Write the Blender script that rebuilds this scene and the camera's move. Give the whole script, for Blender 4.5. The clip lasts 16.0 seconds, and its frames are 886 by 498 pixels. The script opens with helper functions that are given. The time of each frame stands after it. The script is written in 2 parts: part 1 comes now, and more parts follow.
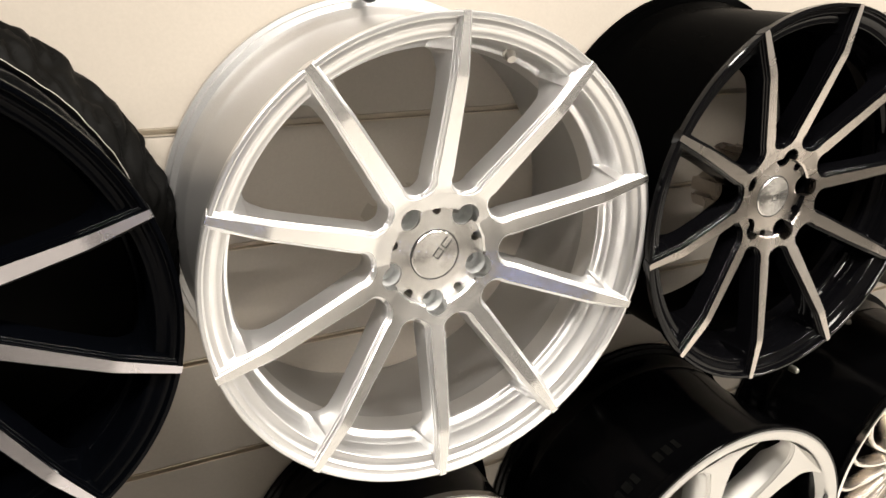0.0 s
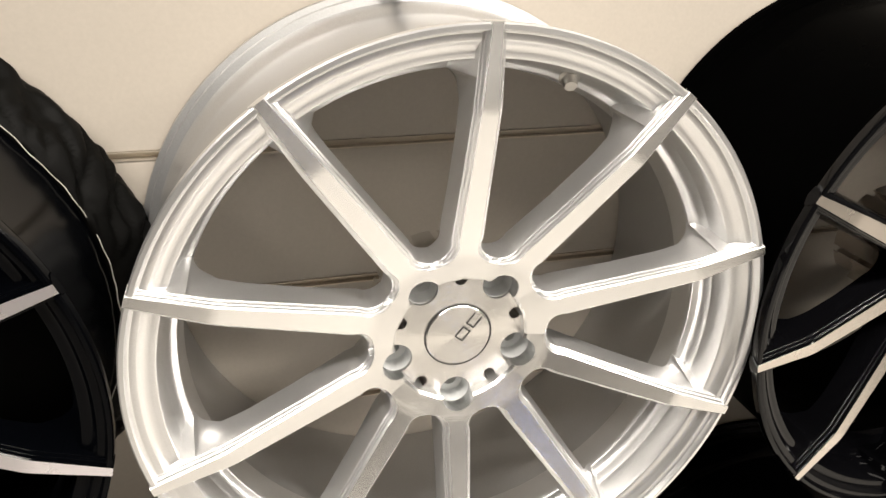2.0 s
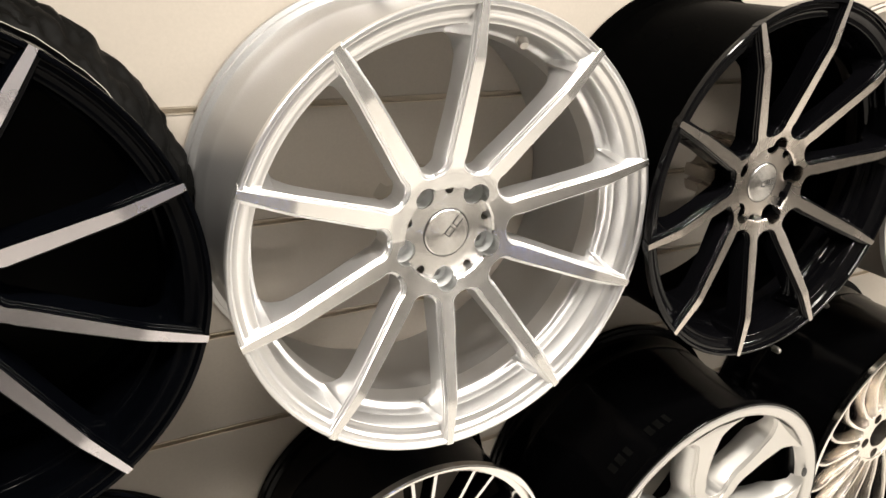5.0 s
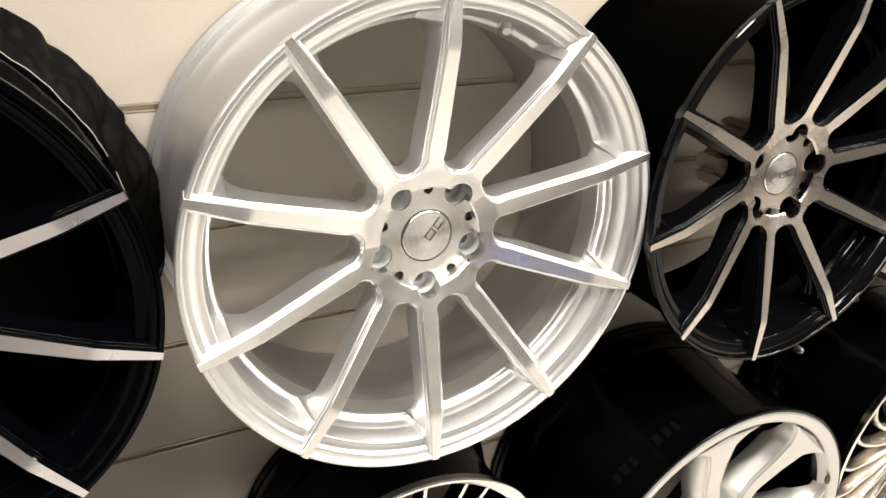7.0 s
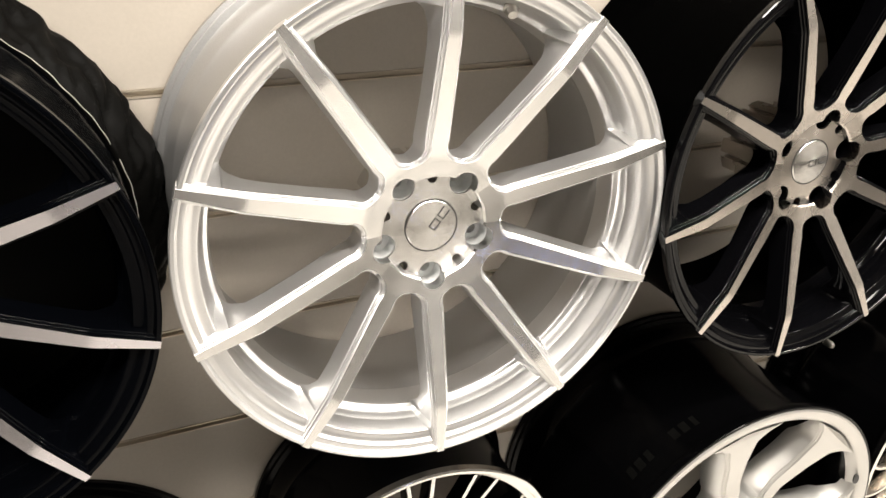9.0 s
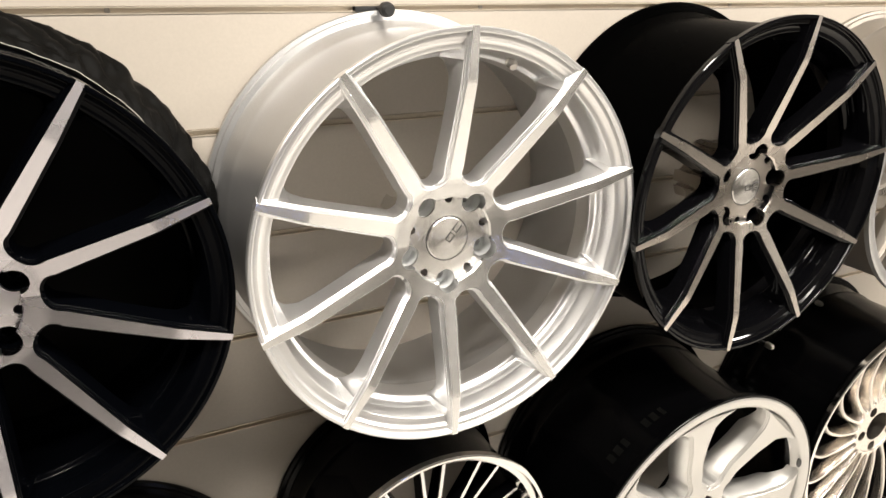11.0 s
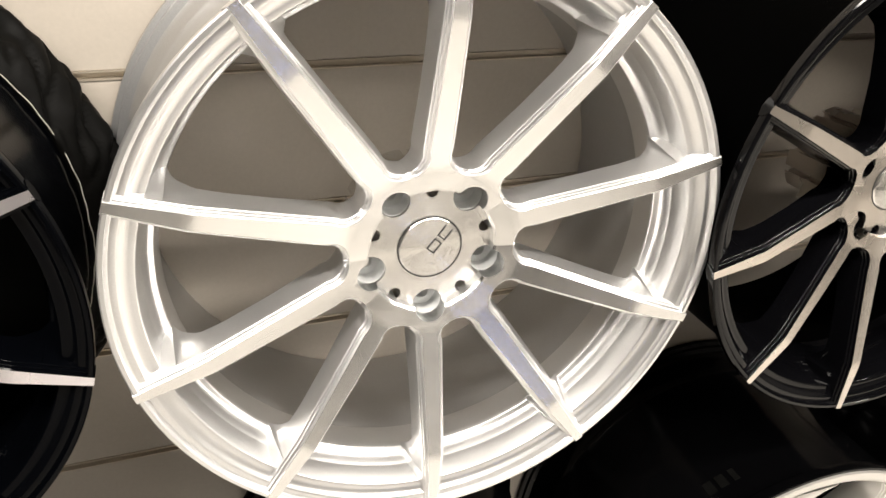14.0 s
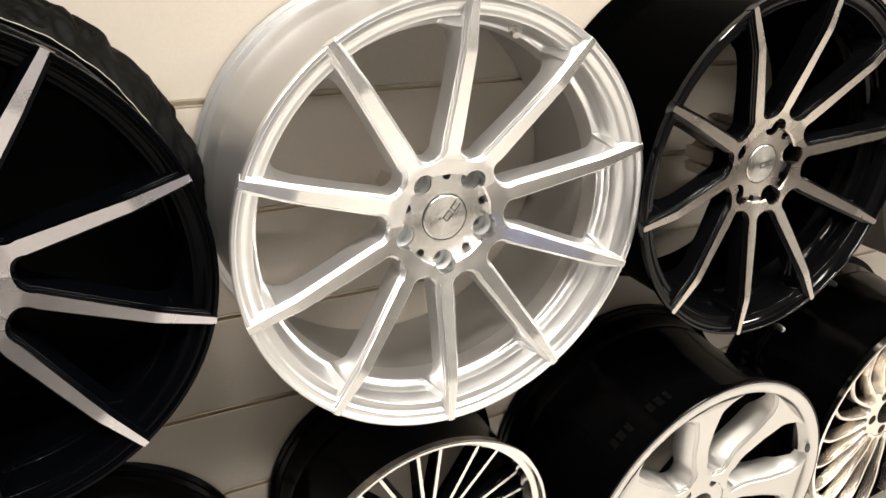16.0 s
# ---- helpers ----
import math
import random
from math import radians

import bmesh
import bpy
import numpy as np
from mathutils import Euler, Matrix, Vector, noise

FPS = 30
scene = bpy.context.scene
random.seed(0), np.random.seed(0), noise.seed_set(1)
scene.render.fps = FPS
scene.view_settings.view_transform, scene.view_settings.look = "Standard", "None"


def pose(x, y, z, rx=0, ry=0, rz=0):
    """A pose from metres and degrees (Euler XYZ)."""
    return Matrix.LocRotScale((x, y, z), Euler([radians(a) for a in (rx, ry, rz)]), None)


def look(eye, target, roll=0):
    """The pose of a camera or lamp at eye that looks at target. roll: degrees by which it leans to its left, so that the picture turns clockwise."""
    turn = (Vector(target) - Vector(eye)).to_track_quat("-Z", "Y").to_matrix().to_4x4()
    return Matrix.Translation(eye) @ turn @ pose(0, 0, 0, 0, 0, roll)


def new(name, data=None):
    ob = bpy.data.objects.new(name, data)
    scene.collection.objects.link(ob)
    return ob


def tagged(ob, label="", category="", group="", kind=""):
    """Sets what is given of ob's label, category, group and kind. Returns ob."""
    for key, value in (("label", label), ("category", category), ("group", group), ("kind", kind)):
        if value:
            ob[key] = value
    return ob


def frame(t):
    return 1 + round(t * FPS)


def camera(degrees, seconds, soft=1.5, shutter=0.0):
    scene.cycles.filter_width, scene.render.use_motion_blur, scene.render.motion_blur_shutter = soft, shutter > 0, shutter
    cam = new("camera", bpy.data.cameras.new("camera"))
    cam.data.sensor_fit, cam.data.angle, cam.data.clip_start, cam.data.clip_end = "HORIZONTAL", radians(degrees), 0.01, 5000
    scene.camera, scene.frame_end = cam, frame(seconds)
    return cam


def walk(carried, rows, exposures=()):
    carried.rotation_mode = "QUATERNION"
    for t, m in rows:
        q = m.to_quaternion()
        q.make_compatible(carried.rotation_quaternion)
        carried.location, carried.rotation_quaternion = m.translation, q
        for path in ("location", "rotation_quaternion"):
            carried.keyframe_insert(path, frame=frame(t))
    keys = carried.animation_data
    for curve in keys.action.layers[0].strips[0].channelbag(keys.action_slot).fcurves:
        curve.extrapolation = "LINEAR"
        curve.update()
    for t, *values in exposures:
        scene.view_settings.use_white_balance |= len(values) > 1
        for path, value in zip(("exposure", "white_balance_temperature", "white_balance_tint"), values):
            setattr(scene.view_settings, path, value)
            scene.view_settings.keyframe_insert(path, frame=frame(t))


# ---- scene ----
cam = camera(62.9, 16.0)
PATH = [
    (0, (-0.343, -0.66, 1.613), (0.488, 1.009, 0.89), 1.2),
    (0.5, (-0.289, -0.595, 1.598), (0.435, 1.104, 0.831), 1.2),
    (1, (-0.244, -0.531, 1.59), (0.43, 1.182, 0.81), 1.0),
    (1.5, (-0.207, -0.504, 1.595), (0.361, 1.24, 0.796), -0.0),
    (2, (-0.163, -0.486, 1.636), (0.322, 1.273, 0.815), 0.9),
    (2.5, (-0.152, -0.473, 1.627), (0.309, 1.295, 0.814), 0.4),
    (3, (-0.136, -0.466, 1.617), (0.276, 1.287, 0.746), -1.1),
    (3.5, (-0.18, -0.479, 1.598), (0.334, 1.274, 0.783), -0.2),
    (4, (-0.26, -0.532, 1.599), (0.432, 1.158, 0.782), 1.6),
    (4.5, (-0.349, -0.602, 1.606), (0.468, 1.054, 0.837), 2.1),
    (5, (-0.399, -0.675, 1.611), (0.489, 0.954, 0.865), 2.5),
    (7.5, (-0.249, -0.601, 1.616), (0.466, 1.058, 0.757), -0.3),
    (8, (-0.194, -0.565, 1.613), (0.393, 1.117, 0.705), -0.6),
    (10.5, (-0.414, -0.758, 1.639), (0.456, 0.887, 0.905), 1.5),
    (11, (-0.417, -0.755, 1.634), (0.432, 0.907, 0.915), 0.9),
    (11.5, (-0.412, -0.733, 1.625), (0.449, 0.904, 0.865), 0.8),
    (12, (-0.379, -0.68, 1.622), (0.43, 0.98, 0.854), 0.9),
    (12.5, (-0.267, -0.606, 1.623), (0.486, 1.045, 0.783), 1.0),
    (13, (-0.208, -0.539, 1.604), (0.416, 1.127, 0.691), 0.3),
    (13.5, (-0.188, -0.515, 1.605), (0.398, 1.169, 0.7), 1.0),
    (14, (-0.182, -0.515, 1.607), (0.397, 1.163, 0.684), 1.6),
    (14.5, (-0.233, -0.542, 1.59), (0.382, 1.154, 0.728), 1.5),
    (15, (-0.334, -0.601, 1.611), (0.445, 1.058, 0.811), 1.5),
    (15.5, (-0.403, -0.664, 1.612), (0.475, 0.95, 0.822), 1.7),
    (16, (-0.383, -0.716, 1.63), (0.434, 0.924, 0.83), 1.2),
]
walk(cam, [(t, look(eye, target, roll)) for t, eye, target, roll in PATH], [(0.0, 0.26), (1.0, 0.22), (2.5, -0.02), (3.5, -0.02), (4.2, 0.19), (16.0, 0.24)])

# ---- light ----
world = bpy.data.worlds.new("world")
scene.world = world
world.use_nodes = True
world.node_tree.nodes["Background"].inputs[0].default_value = (1.0, 0.9, 0.78, 1)
world.node_tree.nodes["Background"].inputs[1].default_value = 0.05


def strip_lamp(name, x, y, z, wide, deep, watts, colour):
    data = bpy.data.lights.new(name, "AREA")
    data.shape, data.size, data.size_y, data.energy, data.color = "RECTANGLE", wide, deep, watts, colour
    ob = new(name, data)
    ob.matrix_world = pose(x, y, z)
    return ob


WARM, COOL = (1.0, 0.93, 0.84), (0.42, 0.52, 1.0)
CEIL = 2.75
# last two are unseen fills, added to brighten the floor the spokes mirror
LAMPS = [(-0.9, -0.75, 1.2, 0.12, 40, WARM), (0.75, -0.75, 1.2, 0.12, 40, WARM), (2.9, -1.3, 1.2, 0.16, 95, WARM), (0.9, -1.95, 1.2, 0.16, 30, WARM)]
BLUE_SOURCE = (0.27, 0.38, 0.46, 0.76)  # unseen bluish source added behind the camera for spoke reflections: x and z spans
for lx, ly, lw, ld, watts, colour in LAMPS:
    strip_lamp("lamp", lx, ly, CEIL - 0.062, lw, ld, watts, colour)
blue_fill = strip_lamp("blue_streak_light", 0, 0, 0, BLUE_SOURCE[1] - BLUE_SOURCE[0], BLUE_SOURCE[3] - BLUE_SOURCE[2], 0.55, COOL)
blue_fill.matrix_world = pose((BLUE_SOURCE[0] + BLUE_SOURCE[1]) / 2, -2.44, (BLUE_SOURCE[2] + BLUE_SOURCE[3]) / 2, 90, 0, 0)


# ---- materials ----
def nodes_of(name):
    m = bpy.data.materials.new(name)
    m.use_nodes = True
    return m, m.node_tree, m.node_tree.nodes["Principled BSDF"]


def mat(name, colour, rough=0.5, metal=0.0, vary=0.12, scale=6.0, fine=120.0, bump=0.1, coat=0.0, rough_vary=0.1, stretch=(1, 1, 1), specular=0.5, ior=1.5):
    """Procedural surface: two scales of colour variation, roughness variation and a fine relief."""
    m, tree, b = nodes_of(name)
    n, link = tree.nodes, tree.links.new
    co, mp = n.new("ShaderNodeTexCoord"), n.new("ShaderNodeMapping")
    mp.inputs["Scale"].default_value = stretch
    link(co.outputs["Object"], mp.inputs["Vector"])
    big, small = n.new("ShaderNodeTexNoise"), n.new("ShaderNodeTexNoise")
    big.inputs["Scale"].default_value, big.inputs["Detail"].default_value = scale, 5
    small.inputs["Scale"].default_value, small.inputs["Detail"].default_value = fine, 3
    for t in (big, small):
        link(mp.outputs["Vector"], t.inputs["Vector"])
    add = n.new("ShaderNodeMath")
    add.operation = "ADD"
    link(big.outputs["Fac"], add.inputs[0])
    link(small.outputs["Fac"], add.inputs[1])
    ramp = n.new("ShaderNodeMapRange")
    ramp.inputs[1].default_value, ramp.inputs[2].default_value = 0.6, 1.4
    ramp.inputs[3].default_value, ramp.inputs[4].default_value = 1 - vary, 1 + vary
    link(add.outputs[0], ramp.inputs[0])
    mul = n.new("ShaderNodeVectorMath")
    mul.operation = "SCALE"
    mul.inputs[0].default_value = colour
    link(ramp.outputs[0], mul.inputs["Scale"])
    link(mul.outputs[0], b.inputs["Base Color"])
    rr = n.new("ShaderNodeMapRange")
    rr.inputs[1].default_value, rr.inputs[2].default_value = 0.3, 0.7
    rr.inputs[3].default_value, rr.inputs[4].default_value = max(0.03, rough - rough_vary), min(1, rough + rough_vary)
    link(big.outputs["Fac"], rr.inputs[0])
    link(rr.outputs[0], b.inputs["Roughness"])
    b.inputs["Metallic"].default_value = metal
    b.inputs["Coat Weight"].default_value = coat
    b.inputs["Coat Roughness"].default_value = 0.06
    b.inputs["Specular IOR Level"].default_value = specular
    b.inputs["IOR"].default_value = ior
    if bump:
        bp = n.new("ShaderNodeBump")
        bp.inputs["Strength"].default_value, bp.inputs["Distance"].default_value = bump, 0.001
        link(small.outputs["Fac"], bp.inputs["Height"])
        link(bp.outputs["Normal"], b.inputs["Normal"])
    return m


def machined(name, colour, rough=0.25, lines=2600.0, bump=0.25, aniso=0.6):
    """Diamond-turned metal: fine rings round the wheel's axis (local y), which smear the gloss across them."""
    m, tree, b = nodes_of(name)
    n, link = tree.nodes, tree.links.new
    co, sep = n.new("ShaderNodeTexCoord"), n.new("ShaderNodeVectorMath")
    link(co.outputs["Object"], sep.inputs[0])
    sep.operation = "MULTIPLY"
    sep.inputs[1].default_value = (1, 0, 1)
    ln = n.new("ShaderNodeVectorMath")
    ln.operation = "LENGTH"
    link(sep.outputs[0], ln.inputs[0])
    turn = n.new("ShaderNodeTexNoise")
    turn.noise_dimensions = "1D"
    turn.inputs["Scale"].default_value, turn.inputs["Detail"].default_value = lines, 2
    link(ln.outputs["Value"], turn.inputs["W"])
    blot = n.new("ShaderNodeTexNoise")
    blot.inputs["Scale"].default_value, blot.inputs["Detail"].default_value = 14, 4
    link(co.outputs["Object"], blot.inputs["Vector"])
    rr = n.new("ShaderNodeMapRange")
    rr.inputs[3].default_value, rr.inputs[4].default_value = rough - 0.06, rough + 0.08
    link(blot.outputs["Fac"], rr.inputs[0])
    link(rr.outputs[0], b.inputs["Roughness"])
    tint = n.new("ShaderNodeMapRange")
    tint.inputs[3].default_value, tint.inputs[4].default_value = 0.84, 1.12
    link(turn.outputs["Fac"], tint.inputs[0])
    mul = n.new("ShaderNodeVectorMath")
    mul.operation = "SCALE"
    mul.inputs[0].default_value = colour
    link(tint.outputs[0], mul.inputs["Scale"])
    link(mul.outputs[0], b.inputs["Base Color"])
    b.inputs["Metallic"].default_value = 1.0
    bp = n.new("ShaderNodeBump")
    bp.inputs["Strength"].default_value, bp.inputs["Distance"].default_value = bump, 0.0004
    link(turn.outputs["Fac"], bp.inputs["Height"])
    link(bp.outputs["Normal"], b.inputs["Normal"])
    # the gloss spreads away from the axis
    axis = n.new("ShaderNodeVectorMath")
    axis.operation = "MULTIPLY"
    axis.inputs[1].default_value = (1, 0, 1)
    link(co.outputs["Object"], axis.inputs[0])
    tw = n.new("ShaderNodeVectorTransform")
    tw.vector_type, tw.convert_from, tw.convert_to = "VECTOR", "OBJECT", "WORLD"
    link(axis.outputs[0], tw.inputs[0])
    link(tw.outputs[0], b.inputs["Tangent"])
    b.inputs["Anisotropic"].default_value = aniso
    return m


FACE = machined("turned aluminium", (0.90, 0.897, 0.89), 0.23, bump=0.05, aniso=0.9)
LACQUERED = machined("lacquered turned aluminium", (0.66, 0.61, 0.56), 0.26, bump=0.05, aniso=0.88)
CAPFACE = machined("spun aluminium cap", (0.84, 0.83, 0.81), 0.20, 1500, 0.5, 0.95)
SILVER = mat("silver wheel paint", (0.83, 0.83, 0.83), 0.33, 0.9, 0.05, 9, 900, 0.0, 0.0, 0.05)
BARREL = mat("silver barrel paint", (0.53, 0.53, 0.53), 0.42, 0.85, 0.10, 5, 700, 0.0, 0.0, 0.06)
CAST = mat("cast aluminium in the bolt holes", (0.62, 0.63, 0.63), 0.55, 0.2, 0.1, 60, 900, 0.1)
GLOSS = mat("gloss black paint", (0.002, 0.002, 0.0025), 0.06, 0.0, 0.2, 8, 500, 0.0, 0.0, 0.02, specular=0.32, ior=1.36)
SATIN = mat("satin black paint", (0.0009, 0.0011, 0.0017), 0.13, 0.0, 0.2, 7, 600, 0.02, 0.0, 0.04, specular=0.16, ior=1.33)
MATT = mat("matt black barrel paint", (0.0012, 0.0012, 0.0014), 0.15, 0.0, 0.25, 5, 420, 0.01, 0.0, 0.05, specular=0.4, ior=1.25)
DEEP = mat("deep black barrel paint", (0.0006, 0.0006, 0.0006), 0.26, 0.0, 0.2, 6, 500, 0.005, 0.0, 0.04, specular=0.02, ior=1.12)
CREAM = mat("pale silver paint", (0.61, 0.60, 0.58), 0.40, 0.85, 0.04, 8, 800, 0.0, 0.2, 0.05)
# brighter copy of the lacquered face, reflected bluish light put into its colour
BLUE_LIT_FACE = machined("turned aluminium tinted as in bluish light", (0.97, 0.94, 1.0), 0.26, bump=0.05, aniso=0.88)
POLISH = mat("polished silver", (0.76, 0.72, 0.67), 0.24, 1.0, 0.06, 8, 800, 0.03, 0.0, 0.05)
WARMGREY = mat("warm grey wheel paint", (0.30, 0.275, 0.245), 0.42, 0.8, 0.08, 5, 600, 0.04, 0.0, 0.06)
CHROME = machined("polished lip", (0.90, 0.88, 0.85), 0.14, 900, 0.1, 0.3)
CLOTH = mat("black nylon cloth", (0.0022, 0.0021, 0.0018), 0.42, 0.0, 0.3, 18, 1400, 0.3, 0.0, 0.1, specular=0.07)
CORD = mat("pale elastic cord", (0.55, 0.52, 0.46), 0.8, 0, 0.2, 60, 900, 0.4)
BOARD = mat("cream laminate board", (0.485, 0.437, 0.378), 0.42, 0.0, 0.05, 1.6, 260, 0.05, 0.0, 0.08)
INSERT = mat("brushed aluminium groove strip", (0.66, 0.59, 0.49), 0.40, 0.6, 0.1, 3, 500, 0.1, 0, 0.08, (0.05, 1, 1))
STEEL = mat("screw steel", (0.5, 0.48, 0.45), 0.35, 1.0, 0.15, 90, 800, 0.1)
RUBBER = mat("black rubber", (0.012, 0.012, 0.012), 0.6, 0, 0.2, 40, 700, 0.2)
INK_AND_SHADE = mat("dark engraving, print and hole shade", (0.05, 0.05, 0.05), 0.5, 0.3, 0.1, 80, 600, 0.0)
FAINT = mat("faint grey lettering", (0.003, 0.003, 0.0028), 0.45, 0, 0.3, 60, 600, 0.0, specular=0.05)
PLASTER = mat("grey painted plaster", (0.10, 0.097, 0.092), 0.85, 0, 0.05, 2, 160, 0.15)
FLOORM = mat("pale floor tile", (0.70, 0.672, 0.63), 0.35, 0, 0.12, 3, 120, 0.05)
METALW = mat("white enamelled steel", (0.75, 0.74, 0.72), 0.4, 0, 0.03, 5, 300, 0.02)
TAG = mat("grey paper tag", (0.42, 0.40, 0.36), 0.7, 0, 0.1, 30, 400, 0.1)


# ---- mesh helpers ----
def part(name, bm, mats, parent=None, label="", smooth=35):
    """Links a bmesh as one mesh object, under a thing or a part if one is given."""
    bmesh.ops.recalc_face_normals(bm, faces=bm.faces)
    me = bpy.data.meshes.new(name)
    bm.to_mesh(me)
    bm.free()
    for one in mats if isinstance(mats, (list, tuple)) else [mats]:
        me.materials.append(one)
    if smooth:
        me.polygons.foreach_set("use_smooth", [True] * len(me.polygons))
        me.set_sharp_from_angle(angle=radians(smooth))
    ob = new(name, me)
    if parent:
        ob.parent = parent
    return tagged(ob, label) if label else ob


def again(ob, m, parent):
    """The same mesh once more, as an object of its own."""
    o = new(ob.name.split(".")[0], ob.data)
    o.parent, o.matrix_basis = parent, m
    return o


def lathe(profile, steps=128, closed=True, ripple=None, split=0):
    """Turns a profile of (radius, y) about the y axis; the first split bands take the second material."""
    bm = bmesh.new()
    rings = []
    for i in range(steps):
        a = 2 * math.pi * i / steps
        ring = []
        for k, (r, y) in enumerate(profile):
            if ripple:
                dr, dy = ripple(a, k)
                r, y = r + dr, y + dy
            ring.append(bm.verts.new((r * math.sin(a), y, r * math.cos(a))))
        rings.append(ring)
    count = len(profile)
    for i in range(steps):
        p, q = rings[i], rings[(i + 1) % steps]
        for k in range(count if closed else count - 1):
            bm.faces.new((p[k], p[(k + 1) % count], q[(k + 1) % count], q[k])).material_index = 1 if k < split else 0
    return bm


def disc(radius, y0, y1, steps=48, bevel=0.0, x=0.0, z=0.0):
    """A closed cylinder along y with a bevelled front (y0) edge."""
    prof = [(radius, y1), (radius, y0 + bevel), (radius - bevel, y0)] if bevel else [(radius, y1), (radius, y0)]
    bm = bmesh.new()
    rings = [[bm.verts.new((x + r * math.sin(2 * math.pi * i / steps), y, z + r * math.cos(2 * math.pi * i / steps))) for i in range(steps)] for r, y in prof]
    for a, b in zip(rings, rings[1:]):
        for i in range(steps):
            bm.faces.new((a[i], a[(i + 1) % steps], b[(i + 1) % steps], b[i]))
    bm.faces.new(rings[0])
    bm.faces.new(rings[-1])
    return bm


def box(x0, x1, y0, y1, z0, z1, bevel=0.0, m=None):
    bm = bmesh.new()
    bmesh.ops.create_cube(bm, size=1)
    bmesh.ops.transform(bm, matrix=Matrix.Translation(((x0 + x1) / 2, (y0 + y1) / 2, (z0 + z1) / 2)) @ Matrix.Diagonal((x1 - x0, y1 - y0, z1 - z0, 1)), verts=bm.verts)
    if bevel:
        bmesh.ops.bevel(bm, geom=bm.edges[:], offset=bevel, segments=2, affect="EDGES", profile=0.6)
    if m:
        bmesh.ops.transform(bm, matrix=m, verts=bm.verts)
    return bm


def join(*parts):
    out = bmesh.new()
    for one in parts:
        me = bpy.data.meshes.new("tmp")
        one.to_mesh(me)
        one.free()
        out.from_mesh(me)
        bpy.data.meshes.remove(me)
    return out


def drilled(bm, cutters):
    """The mesh with the cutters (bmeshes) taken out of it."""
    def temp(b):
        bmesh.ops.recalc_face_normals(b, faces=b.faces)
        me = bpy.data.meshes.new("tmp")
        b.to_mesh(me)
        b.free()
        return new("tmp", me)
    body, tool = temp(bm), temp(join(*cutters))
    for me in (body.data,):
        for _ in range(2):
            me.materials.append(None)
    mod = body.modifiers.new("cut", "BOOLEAN")
    mod.object, mod.operation, mod.solver = tool, "DIFFERENCE", "EXACT"
    made = bpy.data.meshes.new_from_object(body.evaluated_get(bpy.context.evaluated_depsgraph_get()))
    out = bmesh.new()
    out.from_mesh(made)
    for o in (body, tool):
        me = o.data
        bpy.data.objects.remove(o)
        bpy.data.meshes.remove(me)
    bpy.data.meshes.remove(made)
    return out


def lerp(table, r):
    """Straight interpolation in a table of (r, value)."""
    if r <= table[0][0]:
        return table[0][1]
    for (a, va), (b, vb) in zip(table, table[1:]):
        if r <= b:
            return va + (vb - va) * (r - a) / (b - a)
    return table[-1][1]


# ---- wheels ----
def spoke_bm(count, stations, face, half, thick, rc, ledge, step, draft, twist=None, flare=None):
    """One spoke with its share of the hub: front face (slot 0), stepped ledges and sides (slot 1). The windows between spokes end in a round of
    centre radius rc."""
    t = math.pi / count
    rho = rc * t - lerp(half, rc)

    def edge(r, grow):
        s = r * t
        rad = rho + grow
        if r >= rc:
            return lerp(half, r) - grow
        if r <= rc - rad:
            return s
        return max(0.001, s - math.sqrt(max(0, rad * rad - (rc - r) ** 2)))
    bm = bmesh.new()
    rings = []
    for r in stations:
        f, d = lerp(face, r), lerp(thick, r)
        h, w, s = edge(r, ledge), edge(r, 0.0), r * t
        w2, back = min(w + draft * min(1.0, max(0.0, (d - 0.013) / 0.015)) + (lerp(flare, r) if flare else 0.0), s), f + d
        st = min(step, d * 0.6)
        g = w - h
        c = 0.0 if h >= s - 1e-6 else min(0.0009, h * 0.2)
        right = [(h - c, f), (h, f + c * 1.2), (h, f + st * 0.42), (h + g * 0.30, f + st * 0.46), (h + g * 0.42, f + st * 0.50), (h + g * 0.54, f + st * 0.64), (h + g * 0.57, f + st * 0.90),
                 (h + g * 0.76, f + st * 0.94), (h + g * 0.90, f + st * 1.02), (w, f + st * 1.20), (w2, back)]
        row = [(0, f)] + right + [(0, back + 0.002)] + [(-u, y) for u, y in reversed(right)]
        shift = twist(r) if twist else 0.0
        rings.append([bm.verts.new((r * math.sin(shift + u / r), y, r * math.cos(shift + u / r))) for u, y in row])
    count_pts = len(rings[0])
    for p, q in zip(rings, rings[1:]):
        for k in range(count_pts):
            fc = bm.faces.new((p[k], p[(k + 1) % count_pts], q[(k + 1) % count_pts], q[k]))
            fc.material_index = 0 if k in (0, count_pts - 1) else 1
    for ring in (rings[0], rings[-1]):
        bm.faces.new(ring).material_index = 1
    bmesh.ops.remove_doubles(bm, verts=bm.verts, dist=2e-5)
    return bm


def rim_profile(R, width, front, hump=0.0038):
    """Closed profile: front steps (table of (inset, y)), inner barrel, rear flange, outer barrel."""
    inner = [(R - i, y) for i, y in front]
    last = inner[-1]
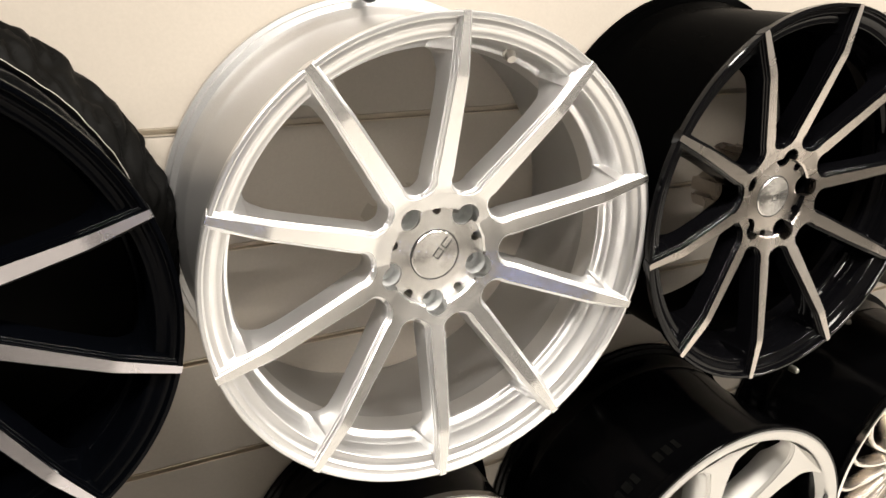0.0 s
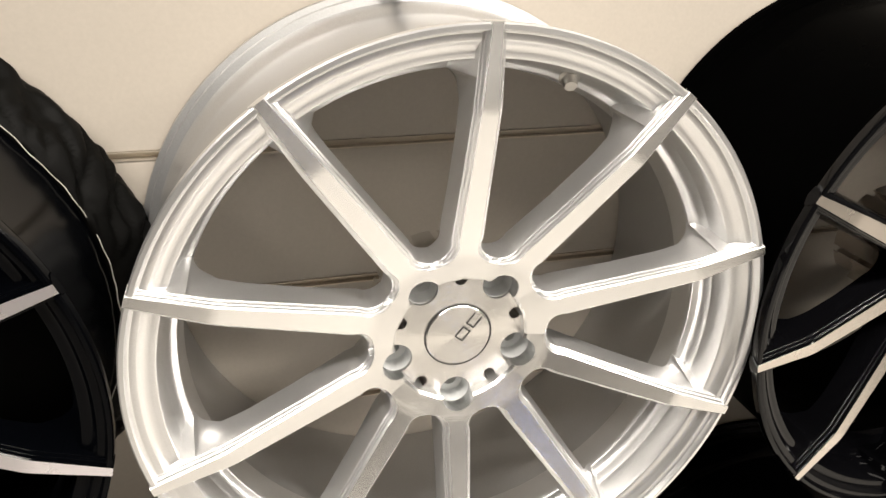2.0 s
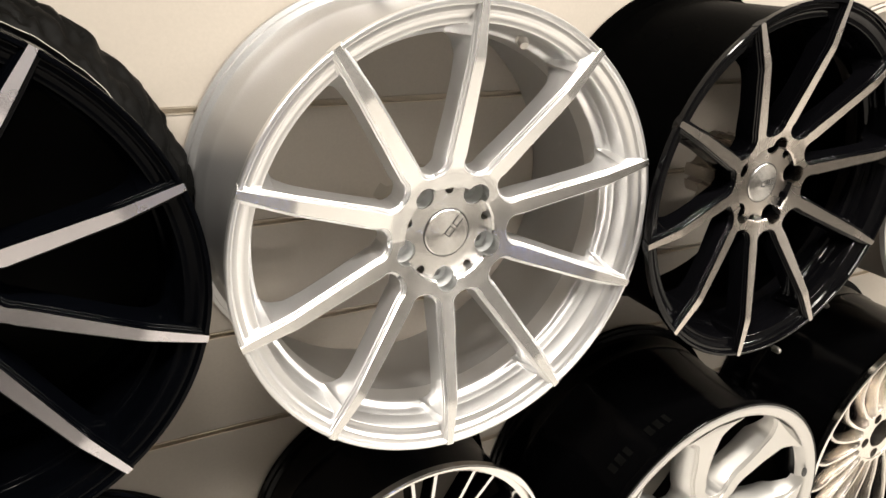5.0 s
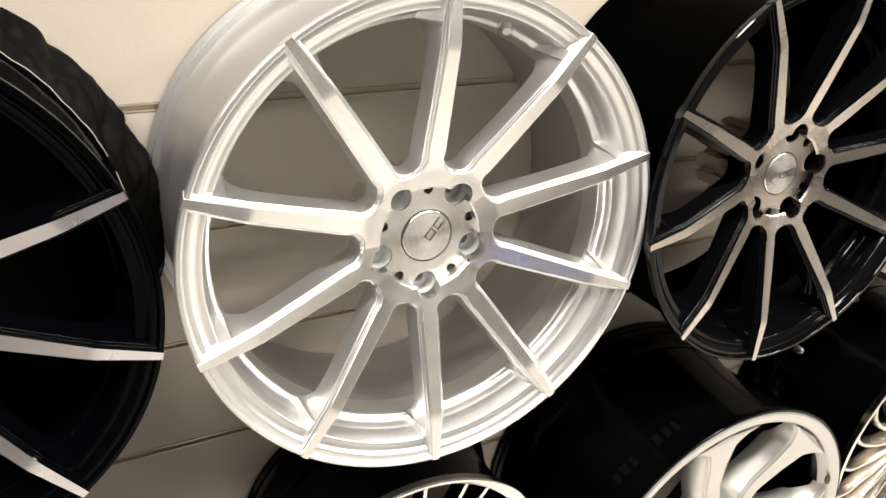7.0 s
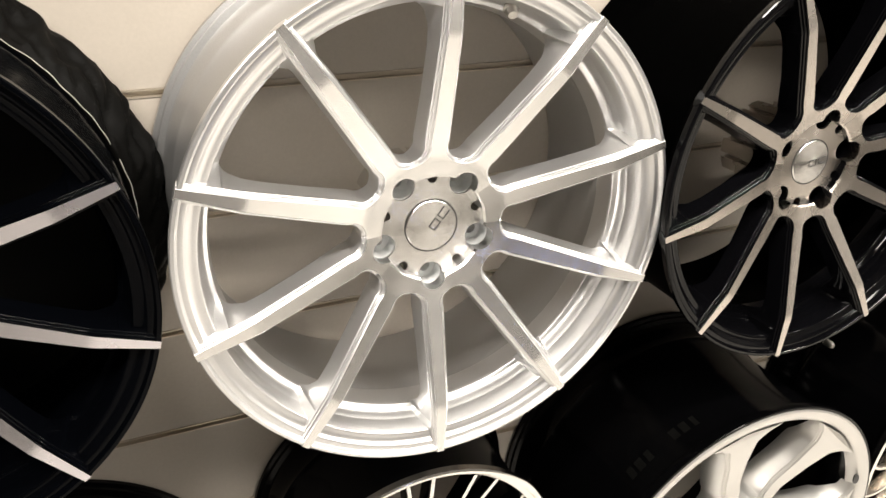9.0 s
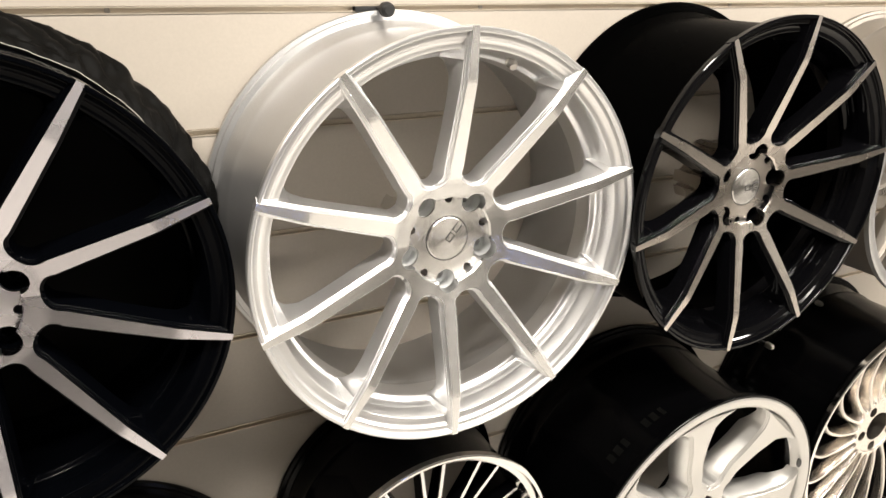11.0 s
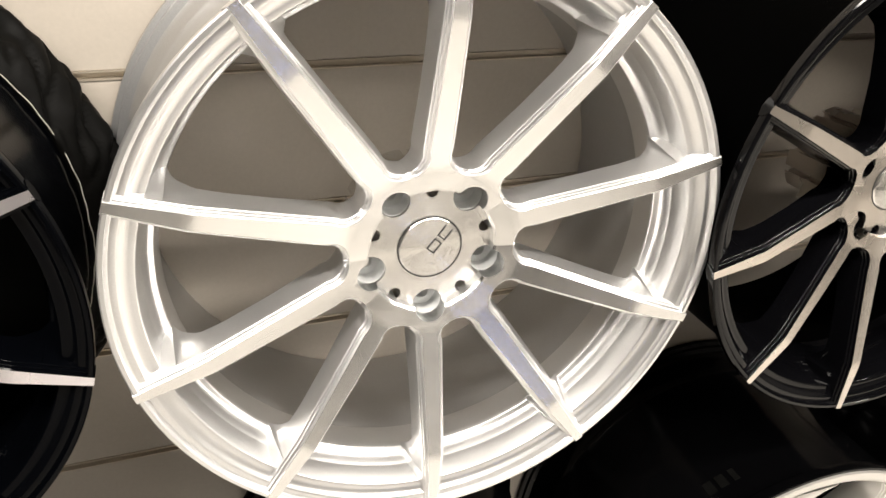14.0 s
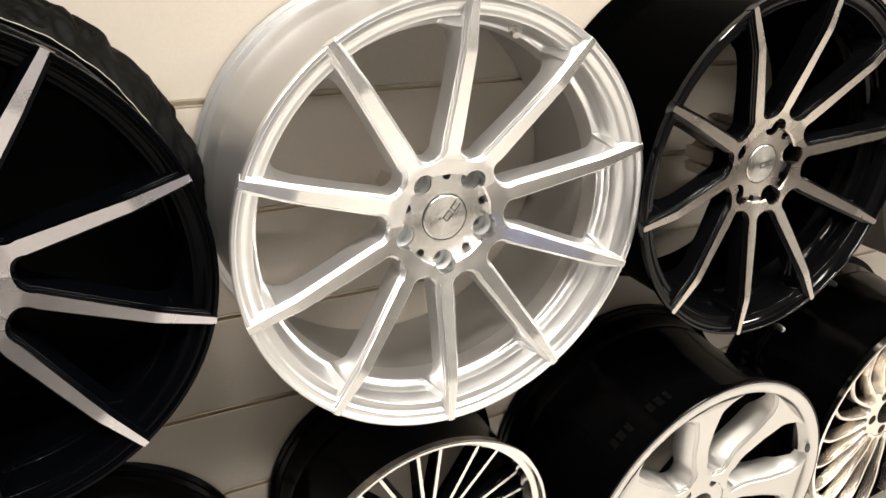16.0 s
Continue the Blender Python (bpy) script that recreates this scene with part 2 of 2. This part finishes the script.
    rear = [(last[0] - 0.003, last[1] + 0.022), (last[0] + 0.004, last[1] + 0.05), (R - 0.028, width * 0.62), (R - 0.024, width * 0.84), (R - 0.022, width - 0.008),
            (R - 0.020, width), (R + 0.002, width), (R + 0.005, width), (R + 0.0065, width - 0.002), (R + 0.006, width - 0.008), (R + 0.001, width - 0.0095), (R, width - 0.014),
            (R - 0.007, width - 0.016), (R - 0.010, width - 0.03), (R - 0.015, width - 0.04), (R - 0.0155, width - 0.052), (R - 0.0158 + hump, width - 0.056), (R - 0.0156 + hump, width - 0.061), (R - 0.0160, width - 0.067), (R - 0.0165, width * 0.45), (R - 0.0165, width * 0.2),
            (R - 0.013, 0.022), (R - 0.005, 0.016), (R - 0.001, 0.013)]
    return inner + rear


def wheel_root(x, y, z, theta, lean=0.0, turn=0.0):
    root = new("alloy_wheel")
    root.matrix_basis = pose(x, y, z, lean, 0, turn) @ pose(0, 0, 0, 0, theta, 0)
    return root


FRONT_STEPS = [(0.0, 0.009), (0.0, 0.0012), (0.0012, 0.0), (0.0044, 0.0), (0.0052, 0.0008), (0.0066, 0.0056), (0.0074, 0.0062), (0.0122, 0.0060), (0.0132, 0.0066), (0.0150, 0.0092), (0.0178, 0.0110), (0.0212, 0.0118), (0.0250, 0.0120), (0.0256, 0.0123), (0.0262, 0.0130),
               (0.0284, 0.0350), (0.0290, 0.0368), (0.0300, 0.0385), (0.0310, 0.0432), (0.0327, 0.0475), (0.0350, 0.0502), (0.0376, 0.0515), (0.0384, 0.0525), (0.0388, 0.0580)]
WALL = 0.240  # face of the display wall


def ten_spoke_wheel(x, y, z, theta, R, paint, barrel, label, lean=0.0, turn=0.0, cap_label="brushed silver centre cap", valve=True):
    """Multi-spoke wheel: ten straight bevelled spokes that reach the rim's edge and bend near it, turned faces, drilled hub, cap."""
    k = R / 0.275
    turned = FACE if paint is SILVER else BLUE_LIT_FACE if paint is SATIN else LACQUERED
    root = tagged(wheel_root(x, y, z, theta, lean, turn), label, "alloy wheel", "wheels on the display wall")
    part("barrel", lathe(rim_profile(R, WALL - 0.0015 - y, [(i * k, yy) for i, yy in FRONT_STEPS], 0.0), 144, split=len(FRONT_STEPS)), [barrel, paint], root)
    face = [(0.0, 0.042), (0.0595 * k, 0.0420), (0.0622 * k, 0.0390), (0.066 * k, 0.0386), (0.085 * k, 0.0355), (0.150 * k, 0.0185), (0.205 * k, 0.0045), (0.211 * k, 0.0030), (0.217 * k, 0.0022), (R, -0.0008)]
    half = [(0.05 * k, 0.0142 * k), (0.10 * k, 0.0138 * k), (0.208 * k, 0.0115 * k), (R, 0.0090 * k)]
    thick = [(v * k, d) for v, d in ((0.05, 0.038), (0.10, 0.035), (0.15, 0.031), (0.195, 0.031), (0.215, 0.035), (0.229, 0.047), (0.2365, 0.056), (0.246, 0.042), (0.249, 0.020), (0.256, 0.013), (0.275, 0.011))]
    # the sides spread into the rim at the foot of each spoke
    flare = [(v * k, d) for v, d in ((0.2265, 0.0), (0.230, 0.0007), (0.233, 0.0025), (0.235, 0.0048), (0.2365, 0.0085), (0.246, 0.0065), (0.249, 0.0040), (0.258, 0.0))]
    rc = 0.0995 * k
    rho = rc * math.pi / 10 - lerp(half, rc)
    st = sorted({0.0600 * k, 0.0622 * k, 0.066 * k, *[rc - g * math.cos(radians(a)) for g in (rho, rho + 0.0040) for a in (0, 8, 18, 30, 45, 60, 75)], *[v * k for v in (0.0995, 0.102, 0.107, 0.12, 0.135, 0.15, 0.17, 0.19, 0.200, 0.205, 0.208, 0.211, 0.214, 0.217, 0.222, 0.2265, 0.230, 0.233, 0.235, 0.2365, 0.241, 0.246, 0.249, 0.256, 0.262, 0.27)], R + 0.0006})
    args = (10, st, face, half, thick, rc, 0.0040, 0.0064, 0.003, None, flare)
    plain = part("spoke", spoke_bm(*args), [turned, paint], root, smooth=40)
    hole = drilled(spoke_bm(*args), [disc(0.0145, 0.0, 0.12, 32, x=0, z=0.0590)])
    bored = part("spoke", hole, [turned, paint], root, smooth=40)
    bored.matrix_basis = pose(0, 0, 0, 0, 36, 0)
    for i in range(2, 10):
        again(bored if i % 2 else plain, pose(0, 0, 0, 0, 36 * i, 0), root)
    cuts = [disc(0.0145, 0.0, 0.2, 32, x=0.0590 * math.sin(radians(36 + 72 * i)), z=0.0590 * math.cos(radians(36 + 72 * i))) for i in range(5)]
    cuts += [disc(0.0058, 0.0, 0.2, 20, x=0.0555 * math.sin(radians(72 * i)), z=0.0555 * math.cos(radians(72 * i))) for i in range(5)]
    hub = drilled(disc(0.0602, 0.0500, 0.150, 96), cuts)
    hub = part("hub", hub, CAPFACE if paint is SILVER else turned, root, smooth=30)
    for i in range(5):
        seat = lathe([(0.0144, 0.090), (0.0144, 0.0535), (0.0141, 0.0535), (0.0141, 0.068), (0.0136, 0.0705), (0.0070, 0.0705), (0.0070, 0.090)], 32)
        bmesh.ops.translate(seat, vec=(0.0590 * math.sin(radians(36 + 72 * i)), 0, 0.0590 * math.cos(radians(36 + 72 * i))), verts=seat.verts)
        part("bolt_seat", seat, CAST if paint is SILVER else paint, hub)
    cap = part("centre_cap", disc(0.0300, 0.0485, 0.0535, 64, 0.0012), CAPFACE, root, cap_label)
    part("cap_ring", lathe([(0.0313, 0.0508), (0.0313, 0.0494), (0.0302, 0.0494), (0.0302, 0.0508)], 64), INK_AND_SHADE, cap)
    for u, v, wide, tall in ((0.0035, -0.0020, 0.0125, 0.0092), (0.0195, -0.0020, 0.0125, 0.0092)):
        m = pose(0, 0, 0, 0, -52, 0)
        frame_bar = [box(u - wide / 2, u + wide / 2, 0.0479, 0.0486, v - tall / 2, v - tall / 2 + 0.0011, m=m), box(u - wide / 2, u + wide / 2, 0.0479, 0.0486, v + tall / 2 - 0.0011, v + tall / 2, m=m),
                     box(u - wide / 2, u - wide / 2 + 0.0011, 0.0480, 0.0486, v - tall / 2 + 0.0011, v + tall / 2 - 0.0011, m=m)]
        if u < 0.01:
            frame_bar.append(box(u + wide / 2 - 0.0011, u + wide / 2, 0.0480, 0.0486, v - tall / 2 + 0.0011, v + tall / 2 - 0.0011, m=m))
        part("emblem_bar", join(*frame_bar), INK_AND_SHADE, cap)
    if valve:
        stem = lathe([(0.0, 0.0), (0.0080, 0.0), (0.0085, 0.002), (0.0062, 0.0035), (0.0056, 0.010), (0.0048, 0.0115), (0.0, 0.0115)], 24, False)
        bmesh.ops.transform(stem, matrix=pose(0, 0, 0, 0, 18.6, 0) @ Matrix.Translation((0, 0.0435, R - 0.0325)) @ pose(0, 0, 0, 215, 0, 0), verts=stem.verts)
        part("valve", stem, STEEL if paint is SILVER else paint, root)
    return root


centre = ten_spoke_wheel(0.0, 0.0, 1.300, 1.6, 0.275, SILVER, BARREL, "brushed silver ten-spoke alloy wheel hung on the slatted wall")
left = ten_spoke_wheel(-0.5555, 0.016, 1.3035, 32.8, 0.2705, SATIN, SATIN, "satin black ten-spoke alloy wheel with machined faces, cloth round its back", 1.5, 0.0, valve=False)
right = ten_spoke_wheel(0.5335, -0.018, 1.3135, 43.6, 0.2687, GLOSS, DEEP, "gloss black ten-spoke alloy wheel with machined silver spoke faces", 0.0, 0.0, valve=False)


def plain_wheel(x, y, z, theta, R, width, count, face_mat, side_mat, barrel_mat, lip_mat, label, face, half, thick, rc, steps, ledge=0.002, twist=None, hub_r=0.05, holes=5, pcd=0.05, bore=0.03, hole=0.0085, lean=0.0, turn=0.0, pair=0.0, lip_in=0.0):
    """Wheel with any number of alike spokes between a hub disc and the rim."""
    root = tagged(wheel_root(x, y, z, theta, lean, turn), label, "alloy wheel", "wheels on the display wall")
    part("barrel", lathe(rim_profile(R, width, steps), 112), barrel_mat, root)
    edge = R - lip_in
    lip = [(edge + 0.0008, 0.010), (edge + 0.0008, 0.0), (edge - 0.002, -0.0015)] + [(R - i - 0.0008, yy - 0.0012) for i, yy in steps[3:] if i > lip_in + 0.003] + [(R - steps[-1][0] + 0.003, steps[-1][1] + 0.004)]
    part("lip", lathe(lip, 112, False), lip_mat, root)
    r1 = R - steps[-1][0] + 0.003
    st = sorted({hub_r, *[hub_r + (rc - hub_r) * i / 10 for i in range(11)], *[rc + (r1 - rc) * i / 14 for i in range(15)]})
    one = part("spoke", spoke_bm(count, st, face, half, thick, rc, ledge, 0.004, 0.004, twist), [face_mat, side_mat], root)
    for i in range(1, count):
        again(one, pose(0, 0, 0, 0, 360 / count * i + (pair if i % 2 else -pair), 0), root)
    one.matrix_basis = pose(0, 0, 0, 0, -pair, 0)
    f = lerp(face, hub_r)
    cuts = [disc(hole, f - 0.05, f + 0.2, 20, x=pcd * math.sin(2 * math.pi * (i + 0.5) / holes), z=pcd * math.cos(2 * math.pi * (i + 0.5) / holes)) for i in range(holes)]
    if bore:
        cuts.append(disc(bore, f - 0.05, f + 0.2, 40))
    part("hub", drilled(disc(hub_r + 0.002, f + 0.0015, f + 0.04, 72, 0.003), cuts), face_mat, root, smooth=30)
    return root


LIP_STEPS = [(0.0, 0.009), (0.0, 0.0012), (0.0012, 0.0), (0.004, 0.0), (0.0065, 0.0015), (0.0085, 0.006), (0.0100, 0.011), (0.0170, 0.014), (0.0185, 0.015), (0.0210, 0.024), (0.0260, 0.034)]
FLAT_STEPS = [(0.0, 0.009), (0.0, 0.0012), (0.0012, 0.0), (0.006, 0.0), (0.012, 0.0015), (0.017, 0.003), (0.020, 0.006), (0.026, 0.022)]
WIDE_STEPS = [(0.0, 0.009), (0.0, 0.0012), (0.0012, 0.0), (0.0045, 0.0), (0.0085, 0.0), (0.017, 0.0015), (0.022, 0.003), (0.025, 0.006), (0.031, 0.022)]
THIN_STEPS = [(0.0, 0.009), (0.0, 0.0012), (0.0012, 0.0), (0.004, 0.0), (0.006, 0.002), (0.007, 0.008), (0.010, 0.012), (0.0255, 0.022)]

# lower row
multi = plain_wheel(-0.012, 0.030, 0.757, 10, 0.2025, 0.2085, 20, FACE, GLOSS, MATT, CHROME, "black twin-spoke alloy wheel with a polished lip",
                    [(0, 0.03), (0.05, 0.03), (0.18, 0.036)], [(0.04, 0.0055), (0.08, 0.0045), (0.19, 0.0042)], [(0, 0.03), (0.19, 0.02)], 0.062, LIP_STEPS, 0.001, pair=2.4)
wide = plain_wheel(0.487, -0.045, 0.697, -8, 0.2715, 0.2835, 7, CREAM, CREAM, MATT, CREAM, "pale silver seven-spoke alloy wheel with a matt black barrel",
                   [(0, 0.022), (0.06, 0.022), (0.12, 0.026), (0.21, 0.012), (0.248, 0.003)], [(0.05, 0.022), (0.10, 0.0185), (0.17, 0.023), (0.215, 0.032), (0.238, 0.056), (0.248, 0.080)],
                   [(0, 0.05), (0.2, 0.045), (0.235, 0.022)], 0.095, WIDE_STEPS, 0.006, bore=0.028, hub_r=0.055, lip_in=0.0055)
fine = plain_wheel(1.052, -0.022, 0.713, 4, 0.263, 0.2605, 20, POLISH, POLISH, MATT, CHROME, "silver wheel with twenty thin curved spokes and polished lip",
                   [(0, 0.03), (0.07, 0.032), (0.15, 0.03), (0.25, 0.012)], [(0.05, 0.0048), (0.1, 0.0040), (0.25, 0.0050)], [(0, 0.03), (0.24, 0.018)], 0.078, THIN_STEPS, 0.0012,
                   lambda r: 0.35 * ((r - 0.05) / 0.2) ** 2, 0.064, 5, 0.0495, 0.034, 0.0115)
under = plain_wheel(-0.50, 0.02, 0.69, 10, 0.235, 0.2185, 10, GLOSS, GLOSS, MATT, GLOSS, "black alloy wheel low on the display wall",
                    [(0, 0.03), (0.05, 0.03), (0.22, 0.01)], [(0.04, 0.014), (0.08, 0.011), (0.22, 0.009)], [(0, 0.03), (0.22, 0.02)], 0.075, LIP_STEPS)
last = plain_wheel(1.088, 0.0, 1.295, 12, 0.268, 0.2385, 10, LACQUERED, WARMGREY, WARMGREY, BARREL, "silver multi-spoke alloy wheel with a bright lip",
                   [(0, 0.04), (0.06, 0.04), (0.24, 0.008)], [(0.05, 0.014), (0.09, 0.012), (0.25, 0.010)], [(0, 0.035), (0.25, 0.02)], 0.08, FLAT_STEPS, 0.003)
for a, wd in ((-47, 0.011), (-43, 0.013), (-39, 0.010), (-28, 0.012), (-24, 0.012), (-20, 0.008)):
    part("letter_bar", box(-wd / 2, wd / 2, 0.050, 0.068, 0.2548, 0.2560, m=pose(0, 0, 0, 0, a + 8, 0)), FAINT, wide)
# no hole is cut: a solid dark disc paints the shade inside it
hole_shade_disc = disc(0.0075, -0.0006, 0.002, 24, 0.0004)
bmesh.ops.transform(hole_shade_disc, matrix=pose(0, 0, 0, 0, 82, 0) @ Matrix.Translation((0, 0.0012, 0.2415)) @ Matrix.Diagonal((1.5, 1, 0.8, 1)), verts=hole_shade_disc.verts)
part("hole_shade_disc", hole_shade_disc, INK_AND_SHADE, wide, "dark oval disc standing for the shade in a valve hole")


def cloth_cover():
    """Gathered cloth drawn over the rear half of a wheel, hanging in folds."""
    base = [(0.2575, 0.163), (0.268, 0.171), (0.278, 0.182), (0.287, 0.195), (0.292, 0.207), (0.291, 0.2165), (0.283, 0.2185)]
    prof = []
    for (ra, ya), (rb, yb) in zip(base, base[1:]):
        prof += [(ra + (rb - ra) * i / 5, ya + (yb - ya) * i / 5) for i in range(5)]
    outer = len(prof)
    prof += [(0.283, 0.2185), (0.268, 0.2185), (0.268, 0.205), (0.260, 0.18), (0.2548, 0.164)]

    def ripple(a, k):
        if k >= outer:
            return 0.0, 0.0
        q = k / outer
        bell = math.sin(math.pi * q) ** 0.7
        deg = math.degrees(a) % 360
        tight = -0.007 * min(1.0, max(0.0, (52 - deg) / 34)) if deg < 180 else -0.007
        slump = noise.noise(Vector((math.sin(a) * 4, q * 1.2, math.cos(a) * 4)))
        crease = 1 - abs(noise.noise(Vector((a * 9 + 3 * q, q * 2.2, 7.0)))) * 2
        fine_fold = noise.noise(Vector((a * 22 - 5 * q, q * 3.5, 2.0)))
        gather = noise.noise(Vector((a * 30 + 4 * noise.noise(Vector((a * 6, q, 1.0))), q * 2.0, 11.0))) * max(0.0, 1 - q * 1.6) * min(1.0, q * 8)
        kink = abs(noise.noise(Vector((a * 7.0 + 1.5 * q, 0.6 * q, 4.0))))
        return (0.005 * slump - 0.007 * max(0.0, crease) ** 4 + 0.0018 * fine_fold) * bell + 0.0045 * bell - 0.006 * kink * bell + 0.0045 * gather + tight * min(1, q * 2), 0.003 * gather + 0.0015 * fine_fold * (1 - bell)
    root = tagged(new("cloth_cover"), "gathered black cloth cover round the back of a wheel", "wheel cover")
    root.matrix_basis = left.matrix_basis.copy()
    part("cloth", lathe(prof, 420, True, ripple), CLOTH, root, smooth=60)
    back = disc(0.270, 0.2130, 0.2170, 96)
    for v in back.verts:
        v.co.y += 0.0012 * noise.noise(v.co * 14)
    part("back_panel", back, CLOTH, root)
    cord = lathe([(0.2585 + 0.00045 * math.sin(t), 0.1615 + 0.00045 * math.cos(t)) for t in [i * math.pi / 4 for i in range(8)]], 300, True, lambda a, k: (0.0006 * math.sin(23 * a + 1) + 0.0004 * math.sin(61 * a), 0.0022 * math.sin(11 * a) + 0.001 * math.sin(29 * a)))
    part("elastic_cord", cord, CORD, root, "pale elastic cord at the edge")
    return root


cloth_cover()


# ---- the wall and the room ----
X0, X1, Y0 = -3.2, 4.2, -2.4
PITCH, FIRST = 0.1555, 1.5825
wall = tagged(part("wall_north", box(X0, X1, WALL + 0.020, WALL + 0.14, 0, CEIL), PLASTER), "cream slatted display wall with metal-lined grooves", "wall", kind="structure")
GAP = 0.0095
tops = [FIRST + PITCH * i for i in range(-10, 8)]
for z0, z1 in zip([0.0] + tops, tops + [CEIL]):
    lo, hi = (z0 + GAP / 2 if z0 > 0 else 0.0), (z1 - GAP / 2 if z1 < CEIL else CEIL)
    for xa, xb in ((X0, -0.95), (-0.949, 1.52), (1.521, X1)):
        part("board", box(xa, xb, WALL, WALL + 0.019, lo, hi, 0.0012), BOARD, wall, smooth=0)
for z in tops:
    strip = join(box(X0, X1, WALL - 0.0012, WALL + 0.017, z - GAP / 2 + 0.0002, z - GAP / 2 + 0.0016), box(X0, X1, WALL - 0.0012, WALL + 0.017, z + GAP / 2 - 0.0016, z + GAP / 2 - 0.0002),
                 box(X0, X1, WALL + 0.0075, WALL + 0.0165, z - GAP / 2 + 0.0016, z + GAP / 2 - 0.0016))
    part("groove_strip", strip, INSERT, wall, smooth=0)
for sx in (-0.365, 0.151, 0.67, -0.88):
    sc = disc(0.0036, WALL + 0.0045, WALL + 0.0080, 20, 0.0008, sx, FIRST)
    part("screw", sc, STEEL, wall)


def wall_hook(x, z):
    """Slat-wall hook: plate in the groove, arm and rubber knob over the rim."""
    root = tagged(new("wall_hook"), "black steel wall hook with a rubber knob", "hook", "hooks over the wheels")
    root.matrix_basis = pose(x, WALL, z)
    part("plate", box(-0.034, 0.006, -0.004, 0.012, -0.0042, 0.0028, 0.0008), RUBBER, root)
    arm = lathe([(0.0, 0.0), (0.0038, 0.0), (0.0038, 0.03), (0.0, 0.03)], 16, False)
    bmesh.ops.transform(arm, matrix=Matrix.Translation((0, -0.03, 0)), verts=arm.verts)
    part("arm", arm, RUBBER, root)
    knob = lathe([(0.0, -0.044), (0.006, -0.044), (0.0098, -0.040), (0.0105, -0.034), (0.0098, -0.028), (0.006, -0.025), (0.0, -0.025)], 28, False)
    part("knob", knob, RUBBER, root, "black rubber knob")


for hx, hz in ((-0.018, FIRST), (-0.56, FIRST)):
    wall_hook(hx, hz)



def wall_peg(x, reach):
    """Steel peg that stands out of a groove, with a rounded bright end and a collar at the wall."""
    root = tagged(new("wall_peg"), "black steel wall peg with a bright rounded end", "peg", "pegs in the wall")
    root.matrix_basis = pose(x, WALL, FIRST - 4 * PITCH)
    part("rod", lathe([(0.0, 0.012), (0.0036, 0.012), (0.0036, -reach), (0.0, -reach)], 16, False), RUBBER, root)
    part("end_cap", lathe([(0.0, -reach - 0.010), (0.0035, -reach - 0.0095), (0.0058, -reach - 0.006), (0.0062, -reach), (0.0062, -reach + 0.006), (0.0, -reach + 0.006)], 20, False), STEEL, root, "bright steel end cap")


wall_peg(0.721, 0.170)
wall_peg(0.983, 0.080)


def paper_tag():
    """Slip of paper taped to the wall, with a few lines of print."""
    root = tagged(new("paper_tag"), "small grey paper slip taped to the slatted wall", "paper tag")
    root.matrix_basis = pose(0.515, WALL - 0.0012, 1.056, 0, 29, 0)
    part("paper", box(-0.075, 0.033, -0.0006, 0.0004, -0.017, 0.016), TAG, root)
    for u, v, wd in ((-0.030, 0.006, 0.016), (-0.008, 0.005, 0.012), (-0.024, -0.004, 0.010), (0.004, -0.003, 0.008)):
        part("print_bar", box(u - wd / 2, u + wd / 2, -0.0011, -0.0007, v - 0.0017, v + 0.0017), INK_AND_SHADE, root)


paper_tag()
tagged(part("floor", box(X0, X1, Y0, WALL + 0.14, -0.1, 0.0), FLOORM, smooth=0), "pale tiled shop floor", "floor", kind="structure")
tagged(part("ceiling", box(X0, X1, Y0, WALL + 0.14, CEIL, CEIL + 0.1), PLASTER, smooth=0), "grey painted ceiling", "ceiling", kind="structure")
wx0, wx1, wz0, wz1 = BLUE_SOURCE
# wall out of view, set near and dark to darken what the spokes mirror
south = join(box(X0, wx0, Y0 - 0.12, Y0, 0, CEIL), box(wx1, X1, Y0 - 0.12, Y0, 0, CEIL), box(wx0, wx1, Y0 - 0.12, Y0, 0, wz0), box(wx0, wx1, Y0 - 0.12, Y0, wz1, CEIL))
tagged(part("wall_south", south, PLASTER, smooth=0), "unseen grey painted wall with an opening for added bluish light", "wall", kind="structure")
# frame made up round the added bluish lamp
opening_frame = join(box(wx0, wx1, Y0 - 0.02, Y0 + 0.01, wz0, wz0 + 0.03), box(wx0, wx1, Y0 - 0.02, Y0 + 0.01, wz1 - 0.03, wz1), box(wx0, wx0 + 0.03, Y0 - 0.02, Y0 + 0.01, wz0 + 0.03, wz1 - 0.03), box(wx1 - 0.03, wx1, Y0 - 0.02, Y0 + 0.01, wz0 + 0.03, wz1 - 0.03))
tagged(part("blue_source_frame", opening_frame, METALW, smooth=0), "unseen white frame round an added bluish light for the spoke reflections", "window", kind="structure")
tagged(part("wall_west", box(X0 - 0.12, X0, Y0 - 0.12, WALL + 0.14, 0, CEIL), PLASTER, smooth=0), "plain grey painted wall", "wall", kind="structure")
tagged(part("wall_east", box(X1, X1 + 0.12, Y0 - 0.12, WALL + 0.14, 0, CEIL), PLASTER, smooth=0), "plain grey painted wall", "wall", kind="structure")
for lx, ly, lw, ld, watts, colour in LAMPS:
    lamp_root = tagged(new("ceiling_light"), "assumed white strip light on the ceiling, unseen", "ceiling light", "ceiling lights")
    lamp_root.matrix_basis = pose(lx, ly, CEIL)
    part("housing", box(-lw / 2 - 0.03, lw / 2 + 0.03, -ld / 2 - 0.03, ld / 2 + 0.03, -0.055, 0.0, 0.004), METALW, lamp_root)
